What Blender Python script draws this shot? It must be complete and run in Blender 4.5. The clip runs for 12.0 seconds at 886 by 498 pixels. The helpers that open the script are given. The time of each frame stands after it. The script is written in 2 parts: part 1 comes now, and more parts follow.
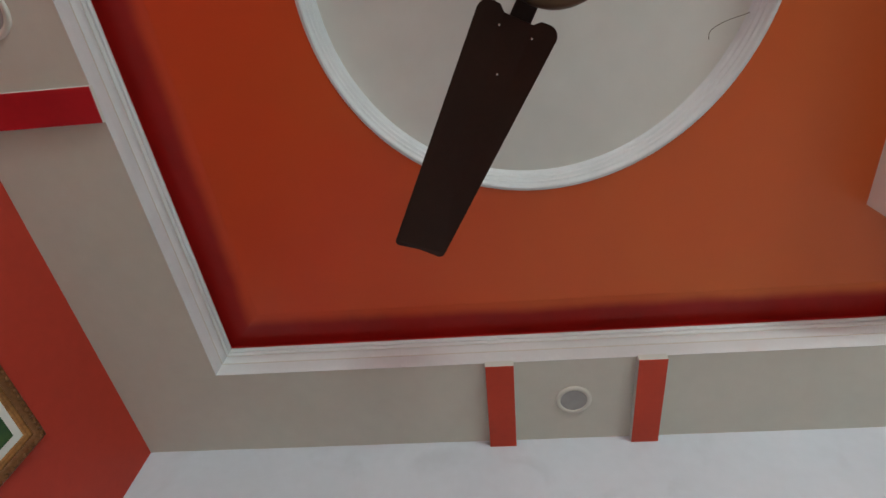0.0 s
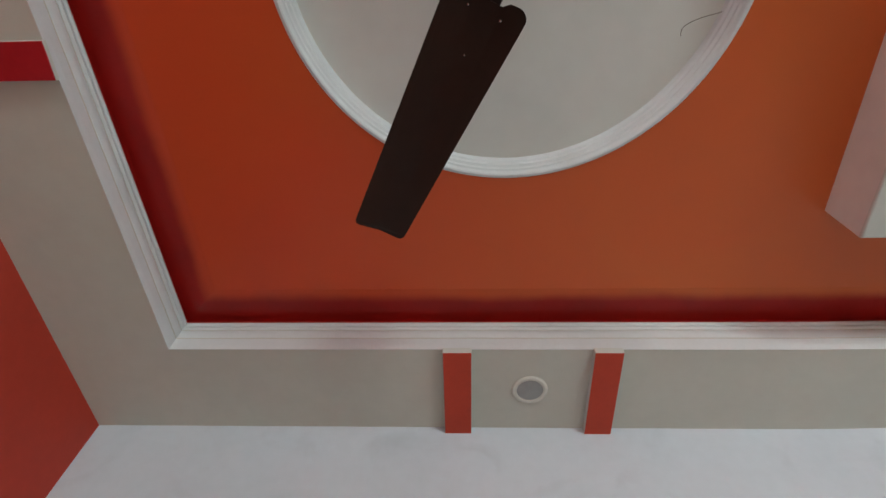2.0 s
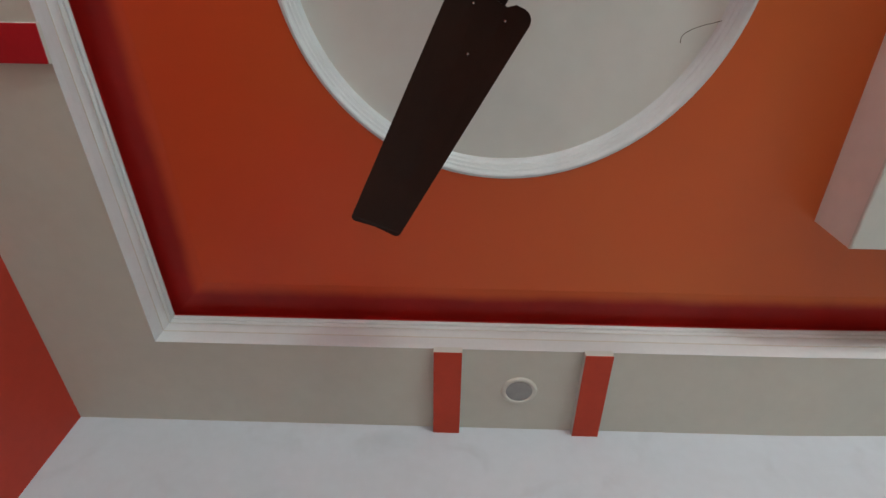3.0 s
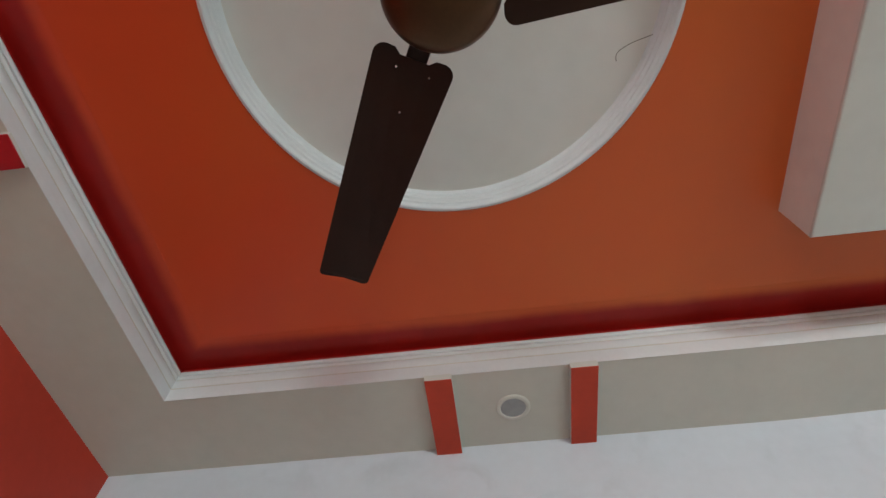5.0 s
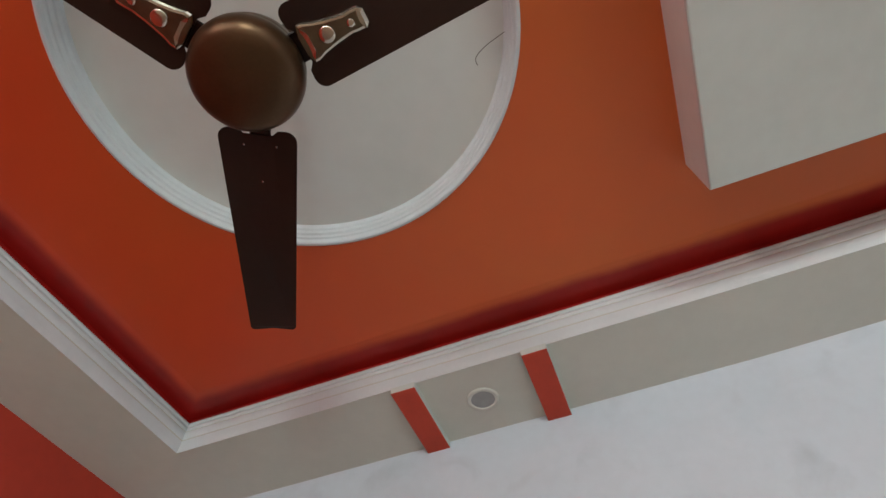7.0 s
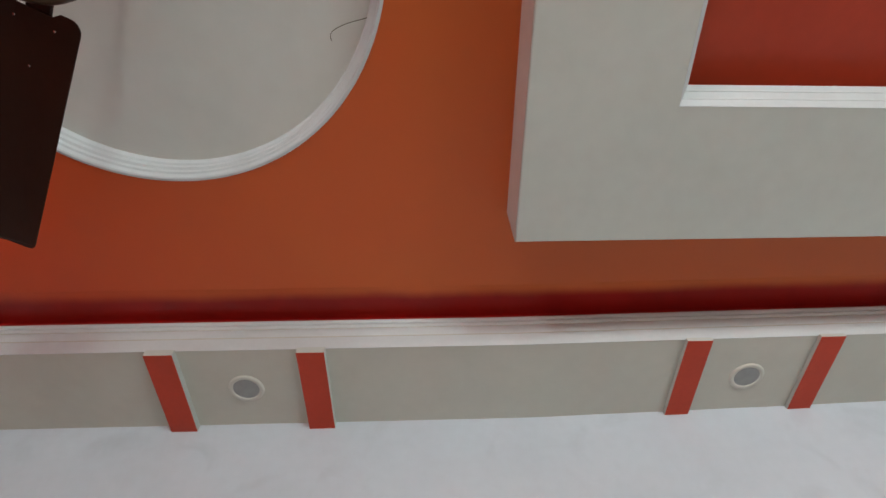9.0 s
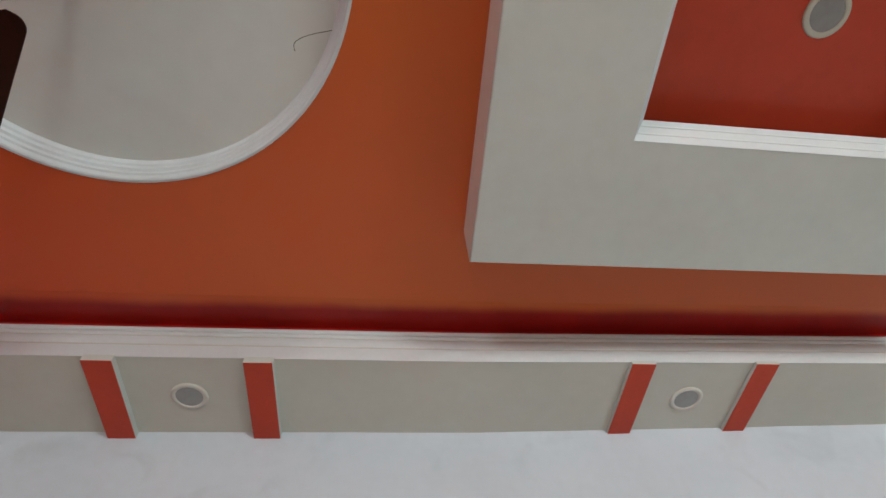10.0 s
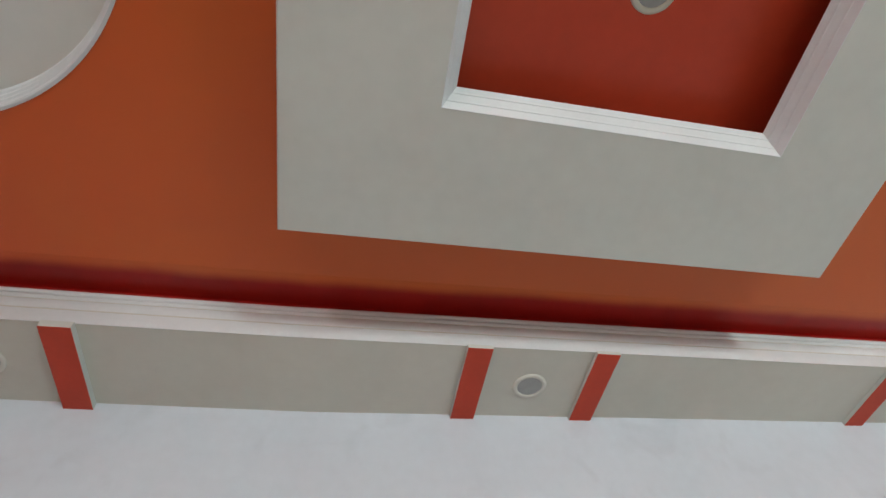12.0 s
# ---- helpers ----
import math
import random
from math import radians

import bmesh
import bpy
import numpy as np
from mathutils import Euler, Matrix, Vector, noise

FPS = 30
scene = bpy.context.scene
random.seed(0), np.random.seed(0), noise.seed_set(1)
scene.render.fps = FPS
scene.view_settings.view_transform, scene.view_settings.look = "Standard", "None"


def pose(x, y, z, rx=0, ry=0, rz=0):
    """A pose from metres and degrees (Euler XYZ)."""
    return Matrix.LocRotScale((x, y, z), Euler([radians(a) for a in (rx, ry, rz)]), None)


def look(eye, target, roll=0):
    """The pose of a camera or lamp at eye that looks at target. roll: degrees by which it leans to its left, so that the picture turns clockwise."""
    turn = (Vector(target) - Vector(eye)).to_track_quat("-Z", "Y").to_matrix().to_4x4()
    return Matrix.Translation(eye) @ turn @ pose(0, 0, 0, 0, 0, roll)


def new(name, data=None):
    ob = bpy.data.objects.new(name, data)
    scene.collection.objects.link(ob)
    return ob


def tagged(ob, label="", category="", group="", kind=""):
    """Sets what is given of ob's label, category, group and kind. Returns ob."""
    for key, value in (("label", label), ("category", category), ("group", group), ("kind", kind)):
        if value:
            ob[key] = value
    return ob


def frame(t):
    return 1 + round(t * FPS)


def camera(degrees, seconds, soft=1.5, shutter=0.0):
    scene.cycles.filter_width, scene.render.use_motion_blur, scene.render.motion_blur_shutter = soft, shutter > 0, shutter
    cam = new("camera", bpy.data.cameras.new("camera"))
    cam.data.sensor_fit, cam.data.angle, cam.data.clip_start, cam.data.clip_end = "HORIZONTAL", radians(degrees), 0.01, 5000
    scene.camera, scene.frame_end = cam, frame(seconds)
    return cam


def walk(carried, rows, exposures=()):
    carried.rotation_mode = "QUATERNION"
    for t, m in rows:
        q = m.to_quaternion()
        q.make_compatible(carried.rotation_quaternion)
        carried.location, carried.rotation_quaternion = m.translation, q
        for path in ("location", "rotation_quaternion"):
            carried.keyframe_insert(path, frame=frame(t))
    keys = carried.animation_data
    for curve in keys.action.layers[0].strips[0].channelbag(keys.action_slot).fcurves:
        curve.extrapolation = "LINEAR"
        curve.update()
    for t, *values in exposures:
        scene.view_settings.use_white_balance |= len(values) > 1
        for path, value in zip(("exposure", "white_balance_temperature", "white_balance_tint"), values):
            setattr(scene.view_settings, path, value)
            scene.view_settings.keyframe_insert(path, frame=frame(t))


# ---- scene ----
cam = camera(77.0, 12.0)

PATH = [
    (0, (0.943, -1.136, 1.714), (0.792, -0.183, 3.466), 4.4),
    (0.5, (0.936, -1.142, 1.716), (0.792, -0.173, 3.46), 3.4),
    (1, (0.945, -1.135, 1.715), (0.823, -0.155, 3.455), 3.4),
    (1.5, (0.981, -1.118, 1.716), (0.882, -0.128, 3.451), 3.9),
    (2, (0.978, -1.116, 1.718), (0.901, -0.129, 3.456), 3.5),
    (2.5, (0.967, -1.117, 1.721), (0.915, -0.132, 3.46), 3.1),
    (3, (0.959, -1.114, 1.72), (0.933, -0.124, 3.458), 2.6),
    (3.2, (0.962, -1.106, 1.718), (0.948, -0.119, 3.458), 2.5),
    (4.8, (1.051, -1.179, 1.717), (0.964, -0.205, 3.462), 0.6),
    (5, (1.082, -1.205, 1.72), (0.968, -0.21, 3.452), -0.3),
    (5.5, (1.175, -1.252, 1.715), (0.986, -0.237, 3.428), -2.8),
    (6, (1.281, -1.318, 1.723), (0.992, -0.267, 3.4), -4.3),
    (6.5, (1.339, -1.327, 1.731), (1.002, -0.272, 3.397), -4.3),
    (6.7, (1.37, -1.307, 1.723), (1.017, -0.258, 3.389), -3.7),
    (8.3, (1.569, -1.155, 1.74), (1.448, -0.089, 3.428), -1.3),
    (8.5, (1.57, -1.159, 1.744), (1.504, -0.084, 3.429), -2.1),
    (9, (1.591, -1.171, 1.746), (1.651, -0.098, 3.433), -3.5),
    (9.5, (1.594, -1.187, 1.747), (1.753, -0.115, 3.428), -5.4),
    (10, (1.602, -1.205, 1.764), (1.802, -0.137, 3.443), -6.9),
    (10.5, (1.674, -1.195, 1.765), (1.894, -0.133, 3.445), -7.3),
    (11, (1.793, -1.198, 1.775), (2.034, -0.11, 3.436), -7.6),
    (11.5, (1.864, -1.196, 1.782), (2.124, -0.103, 3.437), -7.7),
    (12, (1.926, -1.184, 1.788), (2.243, -0.08, 3.426), -8.1),
]
EXPOSURES = ()
walk(cam, [(t, look(eye, target, roll)) for t, eye, target, roll in PATH], EXPOSURES)

# ---- light ----
world = bpy.data.worlds.new("world")
scene.world = world
world.use_nodes = True
wn = world.node_tree
sky = wn.nodes.new("ShaderNodeTexSky")
sky.sky_type, sky.sun_disc = "NISHITA", False
sky.sun_elevation, sky.sun_rotation = radians(50), radians(180)
wn.nodes["Background"].inputs["Strength"].default_value = 0.1
wn.links.new(sky.outputs[0], wn.nodes["Background"].inputs["Color"])

sun = new("sun", bpy.data.lights.new("sun", "SUN"))
sun.data.energy, sun.data.angle, sun.data.color = 2.0, radians(0.5), (1.0, 0.95, 0.88)
sun.matrix_world = look((0, 10, 12), (0, 0, 0))

BACK, RIGHT, FLOOR = -7.0, 4.8, 0.0
LEAN = 0.050         # the red wall is not square to the white one
SIDE_WINDOW = (-6.65, -5.75, 1.30, 1.90)    # opening in the red wall, far behind: y0, y1, z0, z1
BACK_WINDOW = (3.05, 3.90, 1.05, 1.85)      # opening in the back wall: x0, x1, z0, z1


def left(y, off):
    return off + LEAN * y


def window_light(a0, a1, z0, z1, eye, toward, watts, tone):
    day = new("window_daylight", bpy.data.lights.new("window_daylight", "AREA"))
    day.data.shape = "RECTANGLE"
    day.data.size, day.data.size_y = a1 - a0, z1 - z0
    day.data.energy, day.data.color = watts, tone
    day.matrix_world = look(eye, toward)


ym, zm = (SIDE_WINDOW[0] + SIDE_WINDOW[1]) / 2, (SIDE_WINDOW[2] + SIDE_WINDOW[3]) / 2
window_light(*SIDE_WINDOW, (left(ym, -0.03), ym, zm), (3, ym - LEAN * 3, zm), 222.0, (1.0, 0.945, 0.925))
xm, zm = (BACK_WINDOW[0] + BACK_WINDOW[1]) / 2, (BACK_WINDOW[2] + BACK_WINDOW[3]) / 2
window_light(*BACK_WINDOW, (xm, BACK - 0.03, zm), (xm, 0, zm), 136.0, (0.88, 1.0, 0.945))


# ---- materials ----
def mat(name, color, rough=0.6, metal=0.0, vary=0.12, grain=0.0, scale=3.0, bump=0.0, bump_scale=60.0,
        tint=None, coat=0.0, spec=0.3, stains=0.0):
    """Paint, metal or plastic: base colour that drifts at two scales, with fine relief."""
    m = bpy.data.materials.new(name)
    m.use_nodes = True
    nt, bs = m.node_tree, m.node_tree.nodes["Principled BSDF"]
    bs.inputs["Roughness"].default_value = rough
    bs.inputs["Metallic"].default_value = metal
    bs.inputs["Coat Weight"].default_value = coat
    bs.inputs["Specular IOR Level"].default_value = spec
    co = nt.nodes.new("ShaderNodeTexCoord")
    big = nt.nodes.new("ShaderNodeTexNoise")
    big.inputs["Scale"].default_value, big.inputs["Detail"].default_value = scale, 4
    fine = nt.nodes.new("ShaderNodeTexNoise")
    fine.inputs["Scale"].default_value, fine.inputs["Detail"].default_value = bump_scale, 5
    ramp = nt.nodes.new("ShaderNodeMix")
    ramp.data_type = "RGBA"
    tint = tint or [c * (1 - 2 * vary) for c in color]
    ramp.inputs[6].default_value = (*[min(1, c * (1 + vary * 0.5)) for c in color], 1)
    ramp.inputs[7].default_value = (*tint, 1)
    spread = nt.nodes.new("ShaderNodeMapRange")
    spread.inputs[1].default_value, spread.inputs[2].default_value = 0.35, 0.75
    add = nt.nodes.new("ShaderNodeMix")
    add.inputs[0].default_value = 0.3 + grain
    nt.links.new(co.outputs["Object"], big.inputs["Vector"])
    nt.links.new(co.outputs["Object"], fine.inputs["Vector"])
    nt.links.new(big.outputs["Fac"], add.inputs[2])
    nt.links.new(fine.outputs["Fac"], add.inputs[3])
    nt.links.new(add.outputs[0], spread.inputs[0])
    nt.links.new(spread.outputs[0], ramp.inputs[0])
    nt.links.new(ramp.outputs[2], bs.inputs["Base Color"])
    if stains:
        blot = nt.nodes.new("ShaderNodeTexNoise")
        blot.inputs["Scale"].default_value, blot.inputs["Detail"].default_value, blot.inputs["Distortion"].default_value = 6.5, 6, 0.6
        keep = nt.nodes.new("ShaderNodeMapRange")
        keep.inputs[1].default_value, keep.inputs[2].default_value, keep.inputs[4].default_value = 0.56, 0.80, stains
        dirty = nt.nodes.new("ShaderNodeMix")
        dirty.data_type = "RGBA"
        dirty.inputs[7].default_value = (*[c * 0.45 for c in color], 1)
        nt.links.new(co.outputs["Object"], blot.inputs["Vector"])
        nt.links.new(blot.outputs["Fac"], keep.inputs[0])
        nt.links.new(keep.outputs[0], dirty.inputs[0])
        nt.links.new(ramp.outputs[2], dirty.inputs[6])
        nt.links.new(dirty.outputs[2], bs.inputs["Base Color"])
    if bump:
        bp = nt.nodes.new("ShaderNodeBump")
        bp.inputs["Strength"].default_value, bp.inputs["Distance"].default_value = bump, 0.002
        nt.links.new(fine.outputs["Fac"], bp.inputs["Height"])
        nt.links.new(bp.outputs[0], bs.inputs["Normal"])
    return m


M = {
    "wall": mat("white wall paint", (0.575, 0.625, 0.685), 0.55, vary=0.05, scale=2.6, bump=0.15, bump_scale=35, stains=0.28),
    "redwall": mat("red wall paint", (0.47, 0.045, 0.024), 0.5, vary=0.10, scale=1.8, bump=0.12, bump_scale=40),
    "border": mat("off-white ceiling paint", (0.60, 0.605, 0.545), 0.6, vary=0.05, scale=2.0, bump=0.14, bump_scale=30, stains=0.05),
    "gloss": mat("white moulding paint", (0.67, 0.72, 0.74), 0.4, vary=0.04, scale=9, bump=0.10, bump_scale=90),
    "orange": mat("burnt orange ceiling paint", (0.58, 0.09, 0.012), 0.36, spec=0.32, bump=0.10, bump_scale=28),
    "cove": mat("deep red cove colour", (0.35, 0.011, 0.009), 0.36, vary=0.12, scale=5, spec=0.28, bump=0.10, bump_scale=28),
    "bar": mat("brick red strip paint", (0.52, 0.054, 0.022), 0.5, vary=0.08, scale=11, bump=0.12, bump_scale=70),
    # same strip red, with the dimmer light by the red wall put into its colour
    "dimbar": mat("strip paint deepened for dim light", (0.48, 0.018, 0.026), 0.35, vary=0.08, scale=11, bump=0.12, bump_scale=70),
    "recess": mat("brick red recess paint", (0.60, 0.070, 0.030), 0.36, spec=0.45, vary=0.08, scale=3, bump=0.1, bump_scale=35),
    "disc": mat("pale grey disc paint", (0.715, 0.745, 0.71), 0.6, vary=0.05, scale=2.6, bump=0.15, bump_scale=18),
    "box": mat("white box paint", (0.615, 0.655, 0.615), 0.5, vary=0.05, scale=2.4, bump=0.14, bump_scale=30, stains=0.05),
    # box paint lightened and warmed: light on the sides put into the colour
    "side": mat("white box paint as lit on the sides", (0.78, 0.76, 0.72), 0.5, vary=0.05, scale=6, bump=0.14, bump_scale=30, stains=0.05),
    "lens": mat("frosted light lens", (0.34, 0.355, 0.355), 0.45, vary=0.06, scale=30),
    "plastic": mat("white plastic", (0.63, 0.63, 0.575), 0.45, vary=0.03, scale=20),
    "cream": mat("cream plastic", (0.66, 0.68, 0.58), 0.35, vary=0.03, scale=20),
    "blade": mat("dark brown fan enamel", (0.027, 0.0115, 0.0065), 0.46, spec=0.24, vary=0.15, scale=9, bump=0.05),
    "motor": mat("antique bronze enamel", (0.100, 0.054, 0.027), 0.33, 0.72, vary=0.12, scale=14, bump=0.04, bump_scale=200),
    "dark": mat("black brown metal", (0.02, 0.010, 0.008), 0.4, 0.3, vary=0.1),
    "chrome": mat("polished nickel", (0.62, 0.55, 0.45), 0.16, 1.0, vary=0.05, scale=30),
    "bronze": mat("dull bronze plate", (0.19, 0.15, 0.095), 0.30, 0.9, vary=0.12, scale=30),
    "screw": mat("steel screw", (0.75, 0.73, 0.70), 0.25, 1.0, vary=0.03),
    "gold": mat("gilt wood frame", (0.34, 0.16, 0.05), 0.42, 0.35, vary=0.30, grain=0.3, scale=40, bump=0.6, bump_scale=140),
    "carved": mat("dark gilt carved wood", (0.20, 0.085, 0.028), 0.40, 0.25, vary=0.30, grain=0.3, scale=45, bump=0.6, bump_scale=140),
    "mount": mat("white picture mount", (0.72, 0.74, 0.70), 0.6, vary=0.03),
    "leafy": mat("green painted picture", (0.008, 0.050, 0.034), 0.3, vary=0.2, grain=0.2, scale=22, bump_scale=60, tint=(0.07, 0.14, 0.035)),
    "wire": mat("grey wire sheath", (0.15, 0.16, 0.12), 0.5),
    "tile": mat("warm beige floor tile", (0.45, 0.385, 0.32), 0.30, vary=0.06, scale=3),
    "alu": mat("window frame paint", (0.6, 0.6, 0.6), 0.4, vary=0.04),
}


def tray_red_cast(nt):
    """The tray's orange, the red tint of light near the red wall put into its colour, clouding to browner."""
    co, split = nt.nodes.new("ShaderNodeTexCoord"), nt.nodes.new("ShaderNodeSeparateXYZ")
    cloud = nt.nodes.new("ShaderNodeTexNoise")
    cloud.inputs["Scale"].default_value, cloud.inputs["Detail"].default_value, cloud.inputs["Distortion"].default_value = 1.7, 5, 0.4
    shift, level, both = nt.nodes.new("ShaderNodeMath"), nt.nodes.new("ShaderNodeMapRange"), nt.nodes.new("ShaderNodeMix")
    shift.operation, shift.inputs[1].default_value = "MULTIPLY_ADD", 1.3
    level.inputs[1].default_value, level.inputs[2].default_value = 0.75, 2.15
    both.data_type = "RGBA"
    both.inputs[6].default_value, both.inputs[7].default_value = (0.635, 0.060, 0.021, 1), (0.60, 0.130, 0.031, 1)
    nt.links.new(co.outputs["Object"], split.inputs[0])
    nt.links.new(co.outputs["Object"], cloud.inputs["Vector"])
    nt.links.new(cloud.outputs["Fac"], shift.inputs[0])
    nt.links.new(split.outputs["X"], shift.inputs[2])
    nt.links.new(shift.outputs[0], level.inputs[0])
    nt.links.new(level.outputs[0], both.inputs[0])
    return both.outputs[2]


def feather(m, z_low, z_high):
    """Mix the tray's colour into the lower edge of a surface, in an uneven feathered line between two levels."""
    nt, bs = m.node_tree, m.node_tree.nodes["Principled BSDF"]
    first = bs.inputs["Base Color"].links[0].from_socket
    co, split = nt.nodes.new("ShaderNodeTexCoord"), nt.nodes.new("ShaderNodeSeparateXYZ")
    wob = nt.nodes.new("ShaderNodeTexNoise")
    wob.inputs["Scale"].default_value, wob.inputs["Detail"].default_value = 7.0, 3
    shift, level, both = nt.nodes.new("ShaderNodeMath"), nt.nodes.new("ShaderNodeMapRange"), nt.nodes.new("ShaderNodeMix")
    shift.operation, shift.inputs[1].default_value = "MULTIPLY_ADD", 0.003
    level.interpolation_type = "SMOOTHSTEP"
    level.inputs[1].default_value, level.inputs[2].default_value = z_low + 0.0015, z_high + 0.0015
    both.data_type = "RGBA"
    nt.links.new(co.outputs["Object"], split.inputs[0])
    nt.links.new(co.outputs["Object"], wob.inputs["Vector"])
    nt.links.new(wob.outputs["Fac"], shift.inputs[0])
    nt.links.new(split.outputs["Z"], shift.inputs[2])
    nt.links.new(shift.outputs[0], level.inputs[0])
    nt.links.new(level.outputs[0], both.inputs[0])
    nt.links.new(tray_red_cast(nt), both.inputs[6])
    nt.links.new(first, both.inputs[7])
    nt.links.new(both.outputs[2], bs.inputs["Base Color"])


# tray colour carries the red light tint by position
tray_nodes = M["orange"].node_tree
tray_nodes.links.new(tray_red_cast(tray_nodes), tray_nodes.nodes["Principled BSDF"].inputs["Base Color"])


# ---- mesh helpers ----
def mesh_ob(name, bm, material, smooth=False, recalc=True):
    if recalc:
        bmesh.ops.recalc_face_normals(bm, faces=bm.faces[:])
    me = bpy.data.meshes.new(name)
    bm.to_mesh(me)
    bm.free()
    me.materials.append(material)
    for p in me.polygons:
        p.use_smooth = smooth
    return new(name, me)


def part(name, bm, material, parent, label="", smooth=False):
    ob = mesh_ob(name, bm, material, smooth)
    ob.parent = parent
    if label:
        tagged(ob, label)
    return ob


def setting(name, bm, material, label, smooth=False):
    return tagged(mesh_ob(name, bm, material, smooth), label, kind="structure")


def thing(name, at, label, category, group=""):
    ob = new(name)
    ob.empty_display_size = 0.05
    ob.location = at
    return tagged(ob, label, category, group)


def add_box(bm, x0, x1, y0, y1, z0, z1):
    vs = [bm.verts.new(p) for p in ((x0, y0, z0), (x1, y0, z0), (x1, y1, z0), (x0, y1, z0),
                                    (x0, y0, z1), (x1, y0, z1), (x1, y1, z1), (x0, y1, z1))]
    for f in ((3, 2, 1, 0), (4, 5, 6, 7), (0, 1, 5, 4), (1, 2, 6, 5), (2, 3, 7, 6), (3, 0, 4, 7)):
        bm.faces.new([vs[i] for i in f])
    return vs


def bevelled_box(x0, x1, y0, y1, z0, z1, r=0.003, seg=2):
    bm = bmesh.new()
    add_box(bm, x0, x1, y0, y1, z0, z1)
    bmesh.ops.bevel(bm, geom=bm.edges[:], offset=r, segments=seg, affect="EDGES", profile=0.5)
    return bm


def inset_poly(poly, d):
    """The corners of a counter-clockwise polygon moved d inwards, mitred."""
    out, n = [], len(poly)
    for i in range(n):
        a, b, c = (Vector(poly[(i + k) % n]) for k in (-1, 0, 1))
        u, v = (b - a).normalized(), (c - b).normalized()
        nu, nv = Vector((-u.y, u.x)), Vector((-v.y, v.x))
        out.append(b + (nu + nv) * (d / (1 + nu.dot(nv))))
    return [tuple(p) for p in out]


def swept(poly, profile, closed=False):
    """Sweep a profile of (inward offset, z) round a polygon with mitred corners."""
    bm = bmesh.new()
    rings = [[bm.verts.new((x, y, z)) for x, y in inset_poly(poly, d)] for d, z in profile]
    n = len(poly)
    pairs = list(zip(rings, rings[1:])) + ([(rings[-1], rings[0])] if closed else [])
    for ra, rb in pairs:
        for i in range(n):
            bm.faces.new((ra[i], ra[(i + 1) % n], rb[(i + 1) % n], rb[i]))
    return bm


def lathe(profile, seg=48, cx=0.0, cy=0.0, caps=False):
    bm = bmesh.new()
    rings = [[bm.verts.new((cx + r * math.cos(2 * math.pi * i / seg), cy + r * math.sin(2 * math.pi * i / seg), z))
              for i in range(seg)] for r, z in profile]
    for ra, rb in zip(rings, rings[1:]):
        for i in range(seg):
            bm.faces.new((ra[i], ra[(i + 1) % seg], rb[(i + 1) % seg], rb[i]))
    if caps:
        bm.faces.new(rings[0])
        bm.faces.new(rings[-1])
    return bm


def holed_plate(outer, hole, z0, z1):
    """A plate with a hole, between two levels."""
    bm = bmesh.new()
    edges = []
    for loop in (outer, hole):
        vs = [bm.verts.new((x, y, z0)) for x, y in loop]
        edges += [bm.edges.new((vs[i], vs[(i + 1) % len(vs)])) for i in range(len(vs))]
    bmesh.ops.triangle_fill(bm, use_beauty=True, use_dissolve=False, edges=edges)
    top = bmesh.ops.extrude_face_region(bm, geom=bm.faces[:])
    for v in top["geom"]:
        if isinstance(v, bmesh.types.BMVert):
            v.co.z = z1
    return bm


# ---- setting ----
HB = 2.75            # border ceiling
HL = 2.851           # top of the moulded lip
HT = 2.858           # orange tray ceiling
HC = 2.872           # top of the cove groove


def wall_y(x):
    """The white wall's face: straight to x = 2, then bending in."""
    return 0.006 if x < 1.85 else 0.006 - 0.034 * (x - 1.85)


def lip_y(x):
    """The tray's edge along the white wall."""
    return -0.251 if x < 1.8 else -0.251 - 0.015 * (x - 1.8)


room = [(left(BACK, 0.0), BACK), (RIGHT, BACK), (RIGHT, 0.02), (0.0, 0.02)]
lip = [(left(-2.09, 0.2685), -2.09), (4.64, -2.09), (4.64, lip_y(4.64)), (1.8, lip_y(1.8)), (left(-0.251, 0.2685), -0.251)]

bm = bmesh.new()
add_box(bm, left(BACK, 0) - 0.2, RIGHT + 0.2, BACK - 0.2, 0.2, FLOOR - 0.12, FLOOR)
setting("floor", bm, M["tile"], "warm beige polished floor tiles")

bm = bmesh.new()
COLS, ROWS = 150, 84
skin = [[bm.verts.new((x, wall_y(x) + 0.0016 * noise.noise((x * 2.3, 0, z * 2.9)) + 0.0007 * noise.noise((x * 11, 4, z * 11)) - 0.0017, z))
         for x in (-0.2 + (RIGHT + 0.35) * i / COLS for i in range(COLS + 1))] for z in (FLOOR + (3.1 - FLOOR) * k / ROWS for k in range(ROWS + 1))]
for lo, hi in zip(skin, skin[1:]):
    for i in range(COLS):
        bm.faces.new((lo[i], lo[i + 1], hi[i + 1], hi[i])).smooth = True
add_box(bm, -0.2, RIGHT + 0.15, 0.012, 0.15, FLOOR, 3.1)
setting("wall_north", bm, M["wall"], "white painted plaster wall, faintly uneven")

bm = bmesh.new()
y0, y1, z0, z1 = SIDE_WINDOW
for ya, yb, za, zb in ((BACK, y0, FLOOR, 3.1), (y1, 0.012, FLOOR, 3.1), (y0, y1, FLOOR, z0), (y0, y1, z1, 3.1)):
    for v in add_box(bm, -0.15, 0.0, ya, yb, za, zb):
        v.co.x = left(v.co.y, v.co.x)
setting("wall_west", bm, M["redwall"], "brick red painted plaster wall with a window far back")

bm = bmesh.new()
add_box(bm, RIGHT, RIGHT + 0.15, BACK - 0.15, 0.012, FLOOR, 3.1)
setting("wall_east", bm, M["wall"], "plain white painted wall")

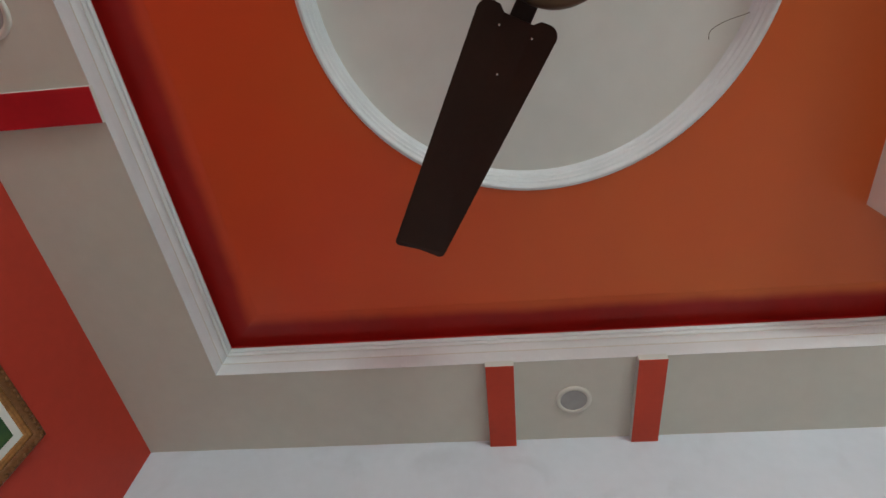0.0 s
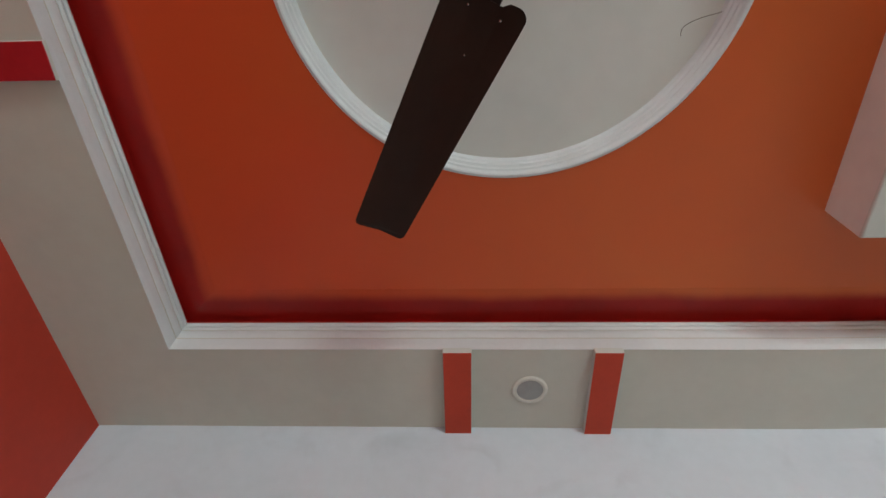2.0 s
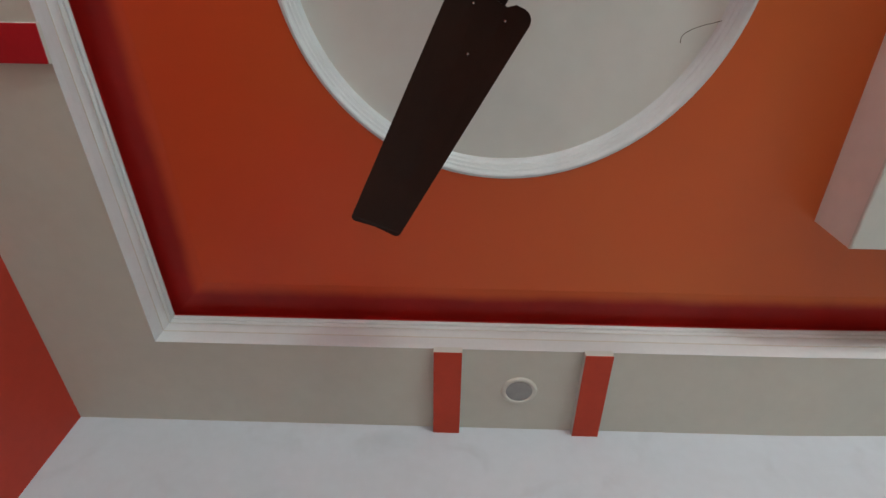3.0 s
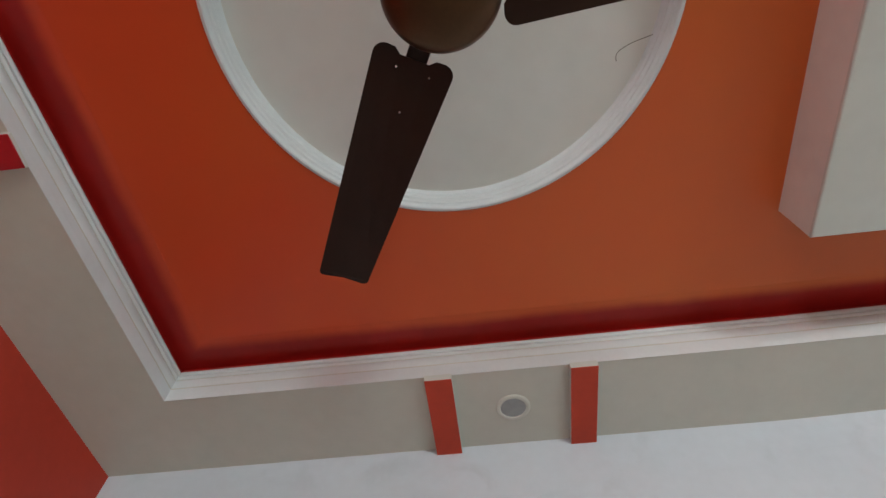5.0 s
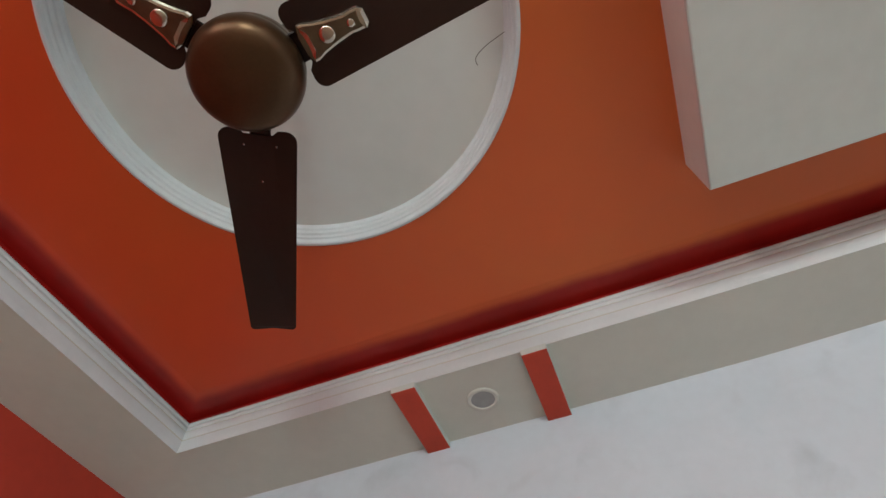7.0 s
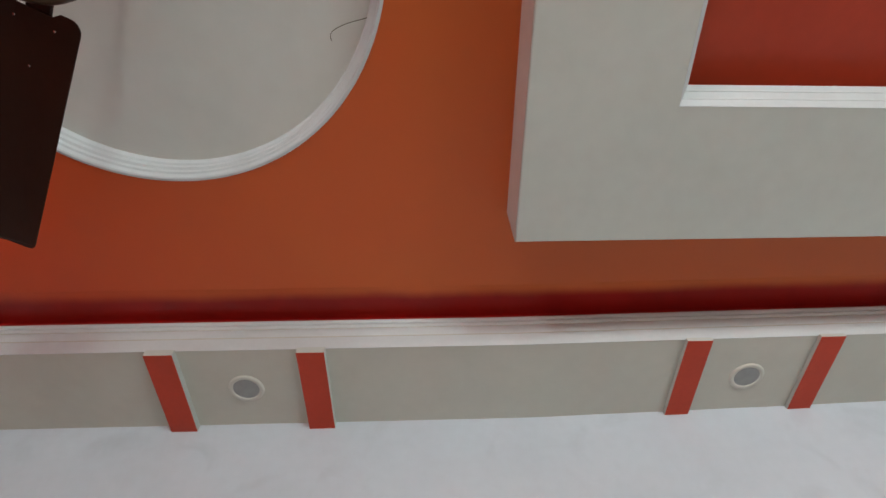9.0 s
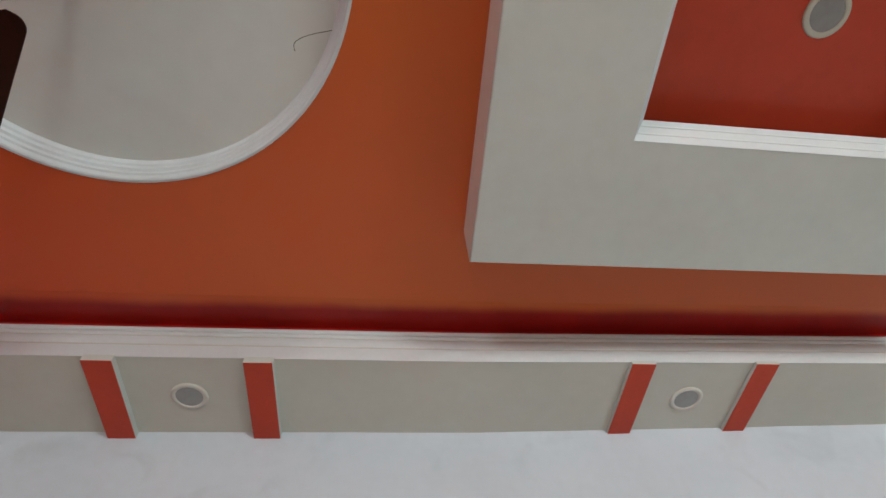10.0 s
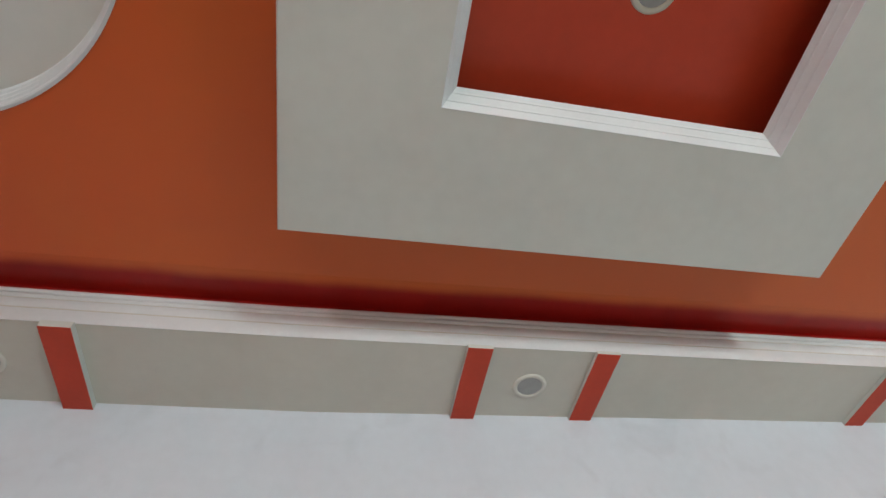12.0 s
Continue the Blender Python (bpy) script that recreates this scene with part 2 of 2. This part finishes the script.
bm = bmesh.new()
x0, x1, z0, z1 = BACK_WINDOW
for xa, xb, za, zb in ((left(BACK, -0.15), x0, FLOOR, 3.1), (x1, RIGHT, FLOOR, 3.1), (x0, x1, FLOOR, z0), (x0, x1, z1, 3.1)):
    add_box(bm, xa, xb, BACK - 0.15, BACK, za, zb)
setting("wall_south", bm, M["wall"], "plain white painted wall with a window opening")

# border ceiling with its lip
bm = holed_plate(room, inset_poly(lip, 0.0044), HB, HL - 0.003)
setting("ceiling", bm, M["border"], "off-white dropped border ceiling round a tray")
bm = bmesh.new()
add_box(bm, left(BACK, 0) - 0.15, RIGHT + 0.15, BACK - 0.15, 0.15, 3.1, 3.2)
setting("roof_slab", bm, M["border"], "plain slab above the dropped ceiling")

# deep red sloping cove between the lip and the tray panel, its colour feathered into the orange
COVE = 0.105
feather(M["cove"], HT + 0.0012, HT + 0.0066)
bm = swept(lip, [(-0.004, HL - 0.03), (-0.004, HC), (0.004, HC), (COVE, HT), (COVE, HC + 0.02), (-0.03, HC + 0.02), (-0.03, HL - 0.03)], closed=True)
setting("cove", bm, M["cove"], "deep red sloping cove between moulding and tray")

# orange tray panel with the round opening
CX, CY, RO = 1.070, -1.107, 0.459
circle = [(CX + (RO - 0.004) * math.cos(i * math.pi / 48), CY + (RO - 0.004) * math.sin(i * math.pi / 48)) for i in range(96)]
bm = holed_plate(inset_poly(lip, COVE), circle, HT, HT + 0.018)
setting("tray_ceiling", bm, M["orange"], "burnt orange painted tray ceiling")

# round recess
ring_profile = [(RO + 0.001, HT + 0.004), (RO + 0.001, HT - 0.0015), (RO - 0.005, HT - 0.0025), (RO - 0.008, HT), (RO - 0.010, HT + 0.010),
                (RO - 0.014, HT + 0.013), (RO - 0.014, HT + 0.022), (RO - 0.019, HT + 0.026), (RO - 0.019, HT + 0.036),
                (RO - 0.023, HT + 0.040), (RO - 0.026, HT + 0.054)]
setting("ring_moulding", lathe(ring_profile, 128, CX, CY), M["gloss"], "white stepped plaster ring moulding")
setting("ceiling_disc", lathe([(0.001, HT + 0.052), (RO + 0.01, HT + 0.052), (RO + 0.01, HT + 0.06), (0.001, HT + 0.06)], 96, CX, CY),
        M["disc"], "pale grey painted round ceiling recess")

# moulding on the lip
def band(z0, z1, d0, d1, n=5):
    """A softly rounded band of moulding between two levels."""
    return [(d0 + (d1 - d0) * k / n + 0.0022 * math.sin(math.pi * k / n), HB + z0 + (z1 - z0) * k / n) for k in range(n + 1)]


GROOVE = 0.0012
lip_profile = ([(0.0030, HB + 0.004), (0.0040, HB - 0.0006)] + [(0.0052, HB - 0.0008), (0.0062, HB + 0.016), (0.0054, HB + 0.0390)]
               + [(GROOVE, HB + 0.0402), (GROOVE, HB + 0.0428)] + band(0.0440, 0.0700, 0.0052, 0.0060)
               + [(GROOVE, HB + 0.0711), (GROOVE, HB + 0.0733)] + band(0.0745, 0.0860, 0.0062, 0.0070)
               + [(0.0035, HB + 0.0865), (0.0035, HB + 0.0885)] + band(0.0890, HL - HB, 0.0070, 0.0078) + [(-0.004, HL + 0.001)])
setting("tray_moulding", swept(lip, lip_profile), M["gloss"], "white fluted plaster moulding round the tray")


# ---- dropped box with the square recess ----
BX = (1.776, 2.984, -1.71, -0.560)
ZB = 2.728
outer = [(BX[0] - 0.004, BX[2]), (BX[1] + 0.004, BX[2]), (BX[1] + 0.004, BX[3] - 0.002), (BX[0], BX[3])]
inner = [(2.054, -1.43), (2.733, -1.43), (2.733, -0.836), (2.054, -0.846)]
bm = holed_plate(outer, inset_poly(inner, 0.0014), ZB, ZB + 0.008)
rim = [e for e in bm.edges if len(e.link_faces) == 2 and all(v.co.z < ZB + 0.001 for v in e.verts) and e.calc_face_angle() > 1
       and all(any((v.co.xy - Vector(p)).length < 1e-4 for p in outer) for v in e.verts)]
bmesh.ops.bevel(bm, geom=rim, offset=0.004, segments=3, affect="EDGES", profile=0.5)
box = setting("ceiling_box", bm, M["box"], "white dropped square ceiling box with an open middle")
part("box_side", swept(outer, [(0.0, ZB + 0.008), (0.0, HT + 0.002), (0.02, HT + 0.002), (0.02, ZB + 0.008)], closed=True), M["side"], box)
part("recess_ceiling", bevelled_box(BX[0] + 0.02, BX[1] - 0.02, BX[2] + 0.02, BX[3] - 0.02, HT - 0.006, HT + 0.002, 0.001, 1), M["recess"], box,
     "brick red painted recess ceiling")
in_profile = [(0.0008, ZB + 0.004), (0.0010, ZB - 0.0004), (0.002, ZB - 0.0005), (0.004, ZB + 0.003), (0.010, ZB + 0.014), (0.0115, ZB + 0.0145),
              (0.013, ZB + 0.018), (0.020, ZB + 0.029), (0.0215, ZB + 0.0295), (0.023, ZB + 0.033), (0.028, ZB + 0.041), (0.029, ZB + 0.043), (-0.004, ZB + 0.044)]
part("recess_moulding", swept(inner, in_profile), M["gloss"], box, "white stepped moulding")


# ---- painted strips across the border ----
def strip(x0, x1, thick):
    w, end = (x1 - x0) / 2, lip_y(x1)
    ob = thing("ceiling_strip", ((x0 + x1) / 2, 0, HB), "brick red raised strip with white sides across the white border", "ceiling strip", "red strips on the border")
    part("strip_body", bevelled_box(-w, w, end - 0.010, 0.007, 0.0015 - thick, 0.0, 0.001, 1), M["box"], ob, "white painted sides and end")
    part("strip_face", bevelled_box(-w + 0.0005, w - 0.0005, end - 0.0096, 0.0068, -thick, 0.0014 - thick, 0.0008, 1), M["bar"], ob, "brick red painted face")
    return ob


for x0, x1, thick in ((0.925, 0.993, 0.020), (1.280, 1.347, 0.020), (2.217, 2.280, 0.013), (2.545, 2.607, 0.012), (3.392, 3.451, 0.012)):
    strip(x0, x1, thick)


def side_strip(y0, y1):
    yc, w = (y0 + y1) / 2, (y1 - y0) / 2
    x0, x1 = left(yc, 0.004), left(yc, 0.2705)
    ob = thing("ceiling_strip", (0, yc, HB), "raised strip across the border by the red wall, its red deepened for dim light", "ceiling strip", "red strips on the border")
    part("strip_body", bevelled_box(x0, x1 + 0.006, -w, w, -0.0085, 0.0, 0.001, 1), M["box"], ob, "white painted sides and end")
    part("strip_face", bevelled_box(x0, x1 + 0.005, -w + 0.0005, w - 0.0005, -0.0105, -0.0086, 0.0008, 1), M["dimbar"], ob, "painted face, red deepened for dim light")
    return ob


side_strip(-0.967, -0.897)


# ---- recessed lights ----
def downlight(x, y, z, r, rim, label):
    ob = thing("recessed_light", (x, y, z), label, "ceiling light", "recessed ceiling lights")
    part("trim_ring", lathe([(r * 0.74, 0.002), (r * 0.74, -0.003), (r * 0.77, -0.0042), (r * 0.94, -0.0042), (r, -0.0015), (r, 0.001)], 40), rim, ob, smooth=True)
    part("diffuser", lathe([(0.0005, -0.003), (r * 0.5, -0.0032), (r * 0.75, -0.002)], 40), M["lens"], ob, "grey frosted lens", smooth=True)
    return ob


downlight(1.137, -0.128, HB, 0.044, M["plastic"], "round white recessed light, unlit, between red strips")
downlight(2.406, -0.134, HB, 0.044, M["plastic"], "round white recessed light, unlit, between red strips")
downlight(left(-1.105, 0.14), -1.105, HB, 0.047, M["plastic"], "round white recessed light, unlit, by the red wall")
downlight(2.421, -1.077, HT - 0.006, 0.046, M["cream"], "round cream recessed light, unlit, in the red recess")


# ---- ceiling fan ----
FZ = 2.650                       # level of the blades
fan = thing("ceiling_fan", (1.072, -1.128, FZ), "dark brown three-blade ceiling fan with bronze motor, at rest", "ceiling fan")
part("motor", lathe([(0.0005, -0.084), (0.030, -0.0835), (0.055, -0.081), (0.070, -0.077), (0.080, -0.070), (0.087, -0.059), (0.090, -0.046), (0.090, -0.032),
                     (0.086, -0.022), (0.087, -0.016), (0.084, 0.004), (0.070, 0.014), (0.045, 0.020), (0.020, 0.022), (0.0005, 0.023)], 64), M["motor"], fan,
     "antique bronze domed motor housing", smooth=True)
part("downrod", lathe([(0.010, 0.020), (0.010, 0.253)], 20), M["dark"], fan, smooth=True)
part("canopy", lathe([(0.0102, 0.225), (0.013, 0.230), (0.015, 0.240), (0.016, 0.2535)], 32), M["motor"], fan, smooth=True)


def blade_mesh(root):
    """A blade along +x: rounded, notched at its root, wider there than at the tip."""
    def corner(cx, cy, r, a0, a1, n=5):
        return [(cx + r * math.cos(math.radians(a0 + (a1 - a0) * k / n)), cy + r * math.sin(math.radians(a0 + (a1 - a0) * k / n))) for k in range(n + 1)]
    x0, x1, w0, w1 = root, 0.563, 0.066, 0.047
    half = corner(x1 - 0.010, w1 - 0.010, 0.010, 0, 90) + corner(x0 + 0.018, w0 - 0.018, 0.018, 90, 180) + [(x0 + 0.001, 0.034), (x0 + 0.010, 0.024)]
    outline = [(x1 - 0.003, 0.003)] + [(x, y * 1.03 + 0.003) for x, y in half] + [(x, 0.003 - y * 1.03) for x, y in reversed(half)]
    outline = [(x + (0.09 * y if x > x1 - 0.03 else 0), y) for x, y in outline]
    bm = bmesh.new()
    f = bm.faces.new([bm.verts.new((x, y, 0)) for x, y in outline])
    bmesh.ops.triangulate(bm, faces=[f])
    bmesh.ops.subdivide_edges(bm, edges=[e for e in bm.edges if e.calc_length() > 0.1], cuts=3)
    for v in bm.verts:
        v.co.z = 0.035 * v.co.y - 0.9 * v.co.y ** 2
    top = bmesh.ops.extrude_face_region(bm, geom=bm.faces[:])
    for v in top["geom"]:
        if isinstance(v, bmesh.types.BMVert):
            v.co.z += 0.0025
    return bm


def arm_mesh(half):
    return bevelled_box(0.080, 0.150, -half, half, 0.003, 0.010, 0.002, 1)


PLATE = ((0.100, 0.020), (0.105, 0.031), (0.113, 0.031), (0.127, 0.026), (0.150, 0.021), (0.178, 0.017), (0.190, 0.018), (0.201, 0.018), (0.208, 0.010))


def trim_mesh():
    """A waisted plated frame: a sloping rim round a flat opening."""
    bm = bmesh.new()
    n = len(PLATE)
    loops = []
    for inset, z in ((0.0, -0.001), (0.0, -0.005), (0.0025, -0.0085), (0.0060, -0.0095), (0.0065, -0.0080)):
        side = [(x + inset * (2.4 if i == 0 else -2.0 if i == n - 1 else 0.55 * (1 - 2 * i / (n - 1))), max(w - inset, 0.002)) for i, (x, w) in enumerate(PLATE)]
        loops.append([bm.verts.new((x, y, z)) for x, y in side] + [bm.verts.new((x, -y, z)) for x, y in reversed(side)])
    for la, lb in zip(loops, loops[1:]):
        for i in range(2 * n):
            bm.faces.new((la[i], la[(i + 1) % (2 * n)], lb[(i + 1) % (2 * n)], lb[i]))
    return bm


def plate_mesh():
    """The flat bronze field inside the plated frame."""
    bm = bmesh.new()
    rows = [[bm.verts.new((x, (w - 0.005) * k, -0.0088 + 0.0004 * k * k)) for k in (-1, -0.5, 0, 0.5, 1)] for x, w in PLATE[:-1]]
    for ra, rb in zip(rows, rows[1:]):
        for i in range(4):
            bm.faces.new((ra[i], ra[i + 1], rb[i + 1], rb[i]))
    top = bmesh.ops.extrude_face_region(bm, geom=bm.faces[:])
    for v in top["geom"]:
        if isinstance(v, bmesh.types.BMVert):
            v.co.z = -0.001
    return bm


def dome(x, y, z, r, h):
    bm = lathe([(r, 0), (r * 0.95, -h * 0.6), (r * 0.82, -h * 0.92), (r * 0.4, -h * 0.99), (0.0003, -h)], 20)
    bmesh.ops.translate(bm, verts=bm.verts[:], vec=(x, y, z))
    return bm


for angle, plated in ((116.8, False), (236.8, True), (-3.2, True)):
    turn = pose(0, 0, -0.027 if plated else 0, 0, 0, angle)

    def on_blade(name, bm, material, parent, label="", smooth=False):
        bm.transform(turn)
        return part(name, bm, material, parent, label, smooth)

    blade = on_blade("blade", blade_mesh(0.088 if plated else 0.106), M["blade"], fan)
    on_blade("blade_arm", arm_mesh(0.024 if plated else 0.018), M["dark"], blade)
    if plated:
        plate = on_blade("trim_plate", plate_mesh(), M["bronze"], blade, "dull bronze trim plate with nickel rim")
        on_blade("rim", trim_mesh(), M["chrome"], plate, "polished nickel rim")
        on_blade("boss", dome(0.142, 0, -0.0086, 0.0137, 0.0042), M["chrome"], plate, smooth=True)
        on_blade("boss", dome(0.183, 0, -0.0086, 0.0068, 0.0032), M["chrome"], plate, smooth=True)
    else:
        for x, y in ((0.135, 0.028), (0.135, -0.028), (0.205, 0.0)):
            on_blade("screw", dome(x, y, -0.0015, 0.0019, 0.0014), M["screw"], blade, smooth=True)


# ---- loose wire by the ring ----
def tube(name, points, r, material):
    cu = bpy.data.curves.new(name, "CURVE")
    cu.dimensions, cu.bevel_depth, cu.bevel_resolution = "3D", r, 2
    sp = cu.splines.new("NURBS")
    sp.points.add(len(points) - 1)
    for p, q in zip(sp.points, points):
        p.co = (*q, 1)
    sp.use_endpoint_u, sp.order_u = True, 3
    cu.materials.append(material)
    return new(name, cu)


tagged(tube("loose_wire", [(1.506, -0.976, 2.9055), (1.476, -0.967, 2.904), (1.447, -0.961, 2.902), (1.421, -0.951, 2.901),
                           (1.406, -0.939, 2.900), (1.410, -0.926, 2.902)], 0.0008, M["wire"]),
       "short grey loose wire end hanging by the white ring", "wire")


# ---- picture on the red wall ----
def picture(y0, y1, z0, z1):
    ob = thing("framed_picture", (left((y0 + y1) / 2, 0.0), (y0 + y1) / 2, (z0 + z1) / 2), "green leafy picture in a carved gilt frame on the red wall", "picture")
    ob.rotation_euler = (0, 0, -math.atan(LEAN))
    w, h = (y1 - y0) / 2, (z1 - z0) / 2
    rect = [(-w, -h), (w, -h), (w, h), (-w, h)]

    def upright(bm):
        bm.transform(Matrix(((0, 0, 1, 0), (1, 0, 0, 0), (0, 1, 0, 0), (0, 0, 0, 1))))
        return bm
    part("frame", upright(swept(rect, [(0, 0.001), (0, 0.008), (0.003, 0.013), (0.008, 0.016), (0.013, 0.016), (0.018, 0.013), (0.022, 0.010), (0.0225, 0.007),
                                       (0.0225, 0.001)], closed=True)), M["carved"], ob, "dark carved wooden frame", smooth=True)
    part("inner_frame", upright(swept(rect, [(0.0226, 0.001), (0.0226, 0.0085), (0.025, 0.0105), (0.028, 0.0105), (0.030, 0.008), (0.033, 0.0085), (0.036, 0.006),
                                             (0.037, 0.001)], closed=True)), M["gold"], ob, "gilt inner slip", smooth=True)
    for side, (a, b) in enumerate(((-w, w), (-h, h), (-w, w), (-h, h))):
        beads = bmesh.new()
        count = int((b - a) / 0.016)
        for k in range(1, count):
            u = a + (b - a) * k / count
            x, y = ((u, -h + 0.0105), (w - 0.0105, u), (u, h - 0.0105), (-w + 0.0105, u))[side]
            bmesh.ops.create_icosphere(beads, subdivisions=1, radius=0.0052, matrix=Matrix.Translation((x, y, 0.0155)) @ Matrix.Diagonal((1.1, 1.1, 0.7, 1)))
        part("carved_beading", upright(beads), M["carved"], ob, smooth=True)
    part("mount", upright(bevelled_box(-w + 0.036, w - 0.036, -h + 0.036, h - 0.036, 0.001, 0.004, 0.001, 1)), M["mount"], ob, "white mount")
    part("print", upright(bevelled_box(-w + 0.054, w - 0.054, -h + 0.054, h - 0.054, 0.0042, 0.0052, 0.0004, 1)), M["leafy"], ob, "dark green leafy print")
    return ob


picture(-0.856, -0.306, 2.13, 2.528)

# ---- windows behind the camera ----
def window(name, a0, a1, z0, z1, place):
    win = setting(name, swept([(a0, z0), (a1, z0), (a1, z1), (a0, z1)], [(0, 0.0), (0, 0.05), (0.04, 0.05), (0.04, 0.0)], closed=True),
                  M["alu"], "plain painted window frame")
    win.matrix_world = place


window("window_1", *BACK_WINDOW, Matrix(((1, 0, 0, 0), (0, 0, 1, BACK - 0.12), (0, 1, 0, 0), (0, 0, 0, 1))))
window("window_2", *SIDE_WINDOW, Matrix(((LEAN, 0, 1, -0.12), (1, 0, 0, 0), (0, 1, 0, 0), (0, 0, 0, 1))))
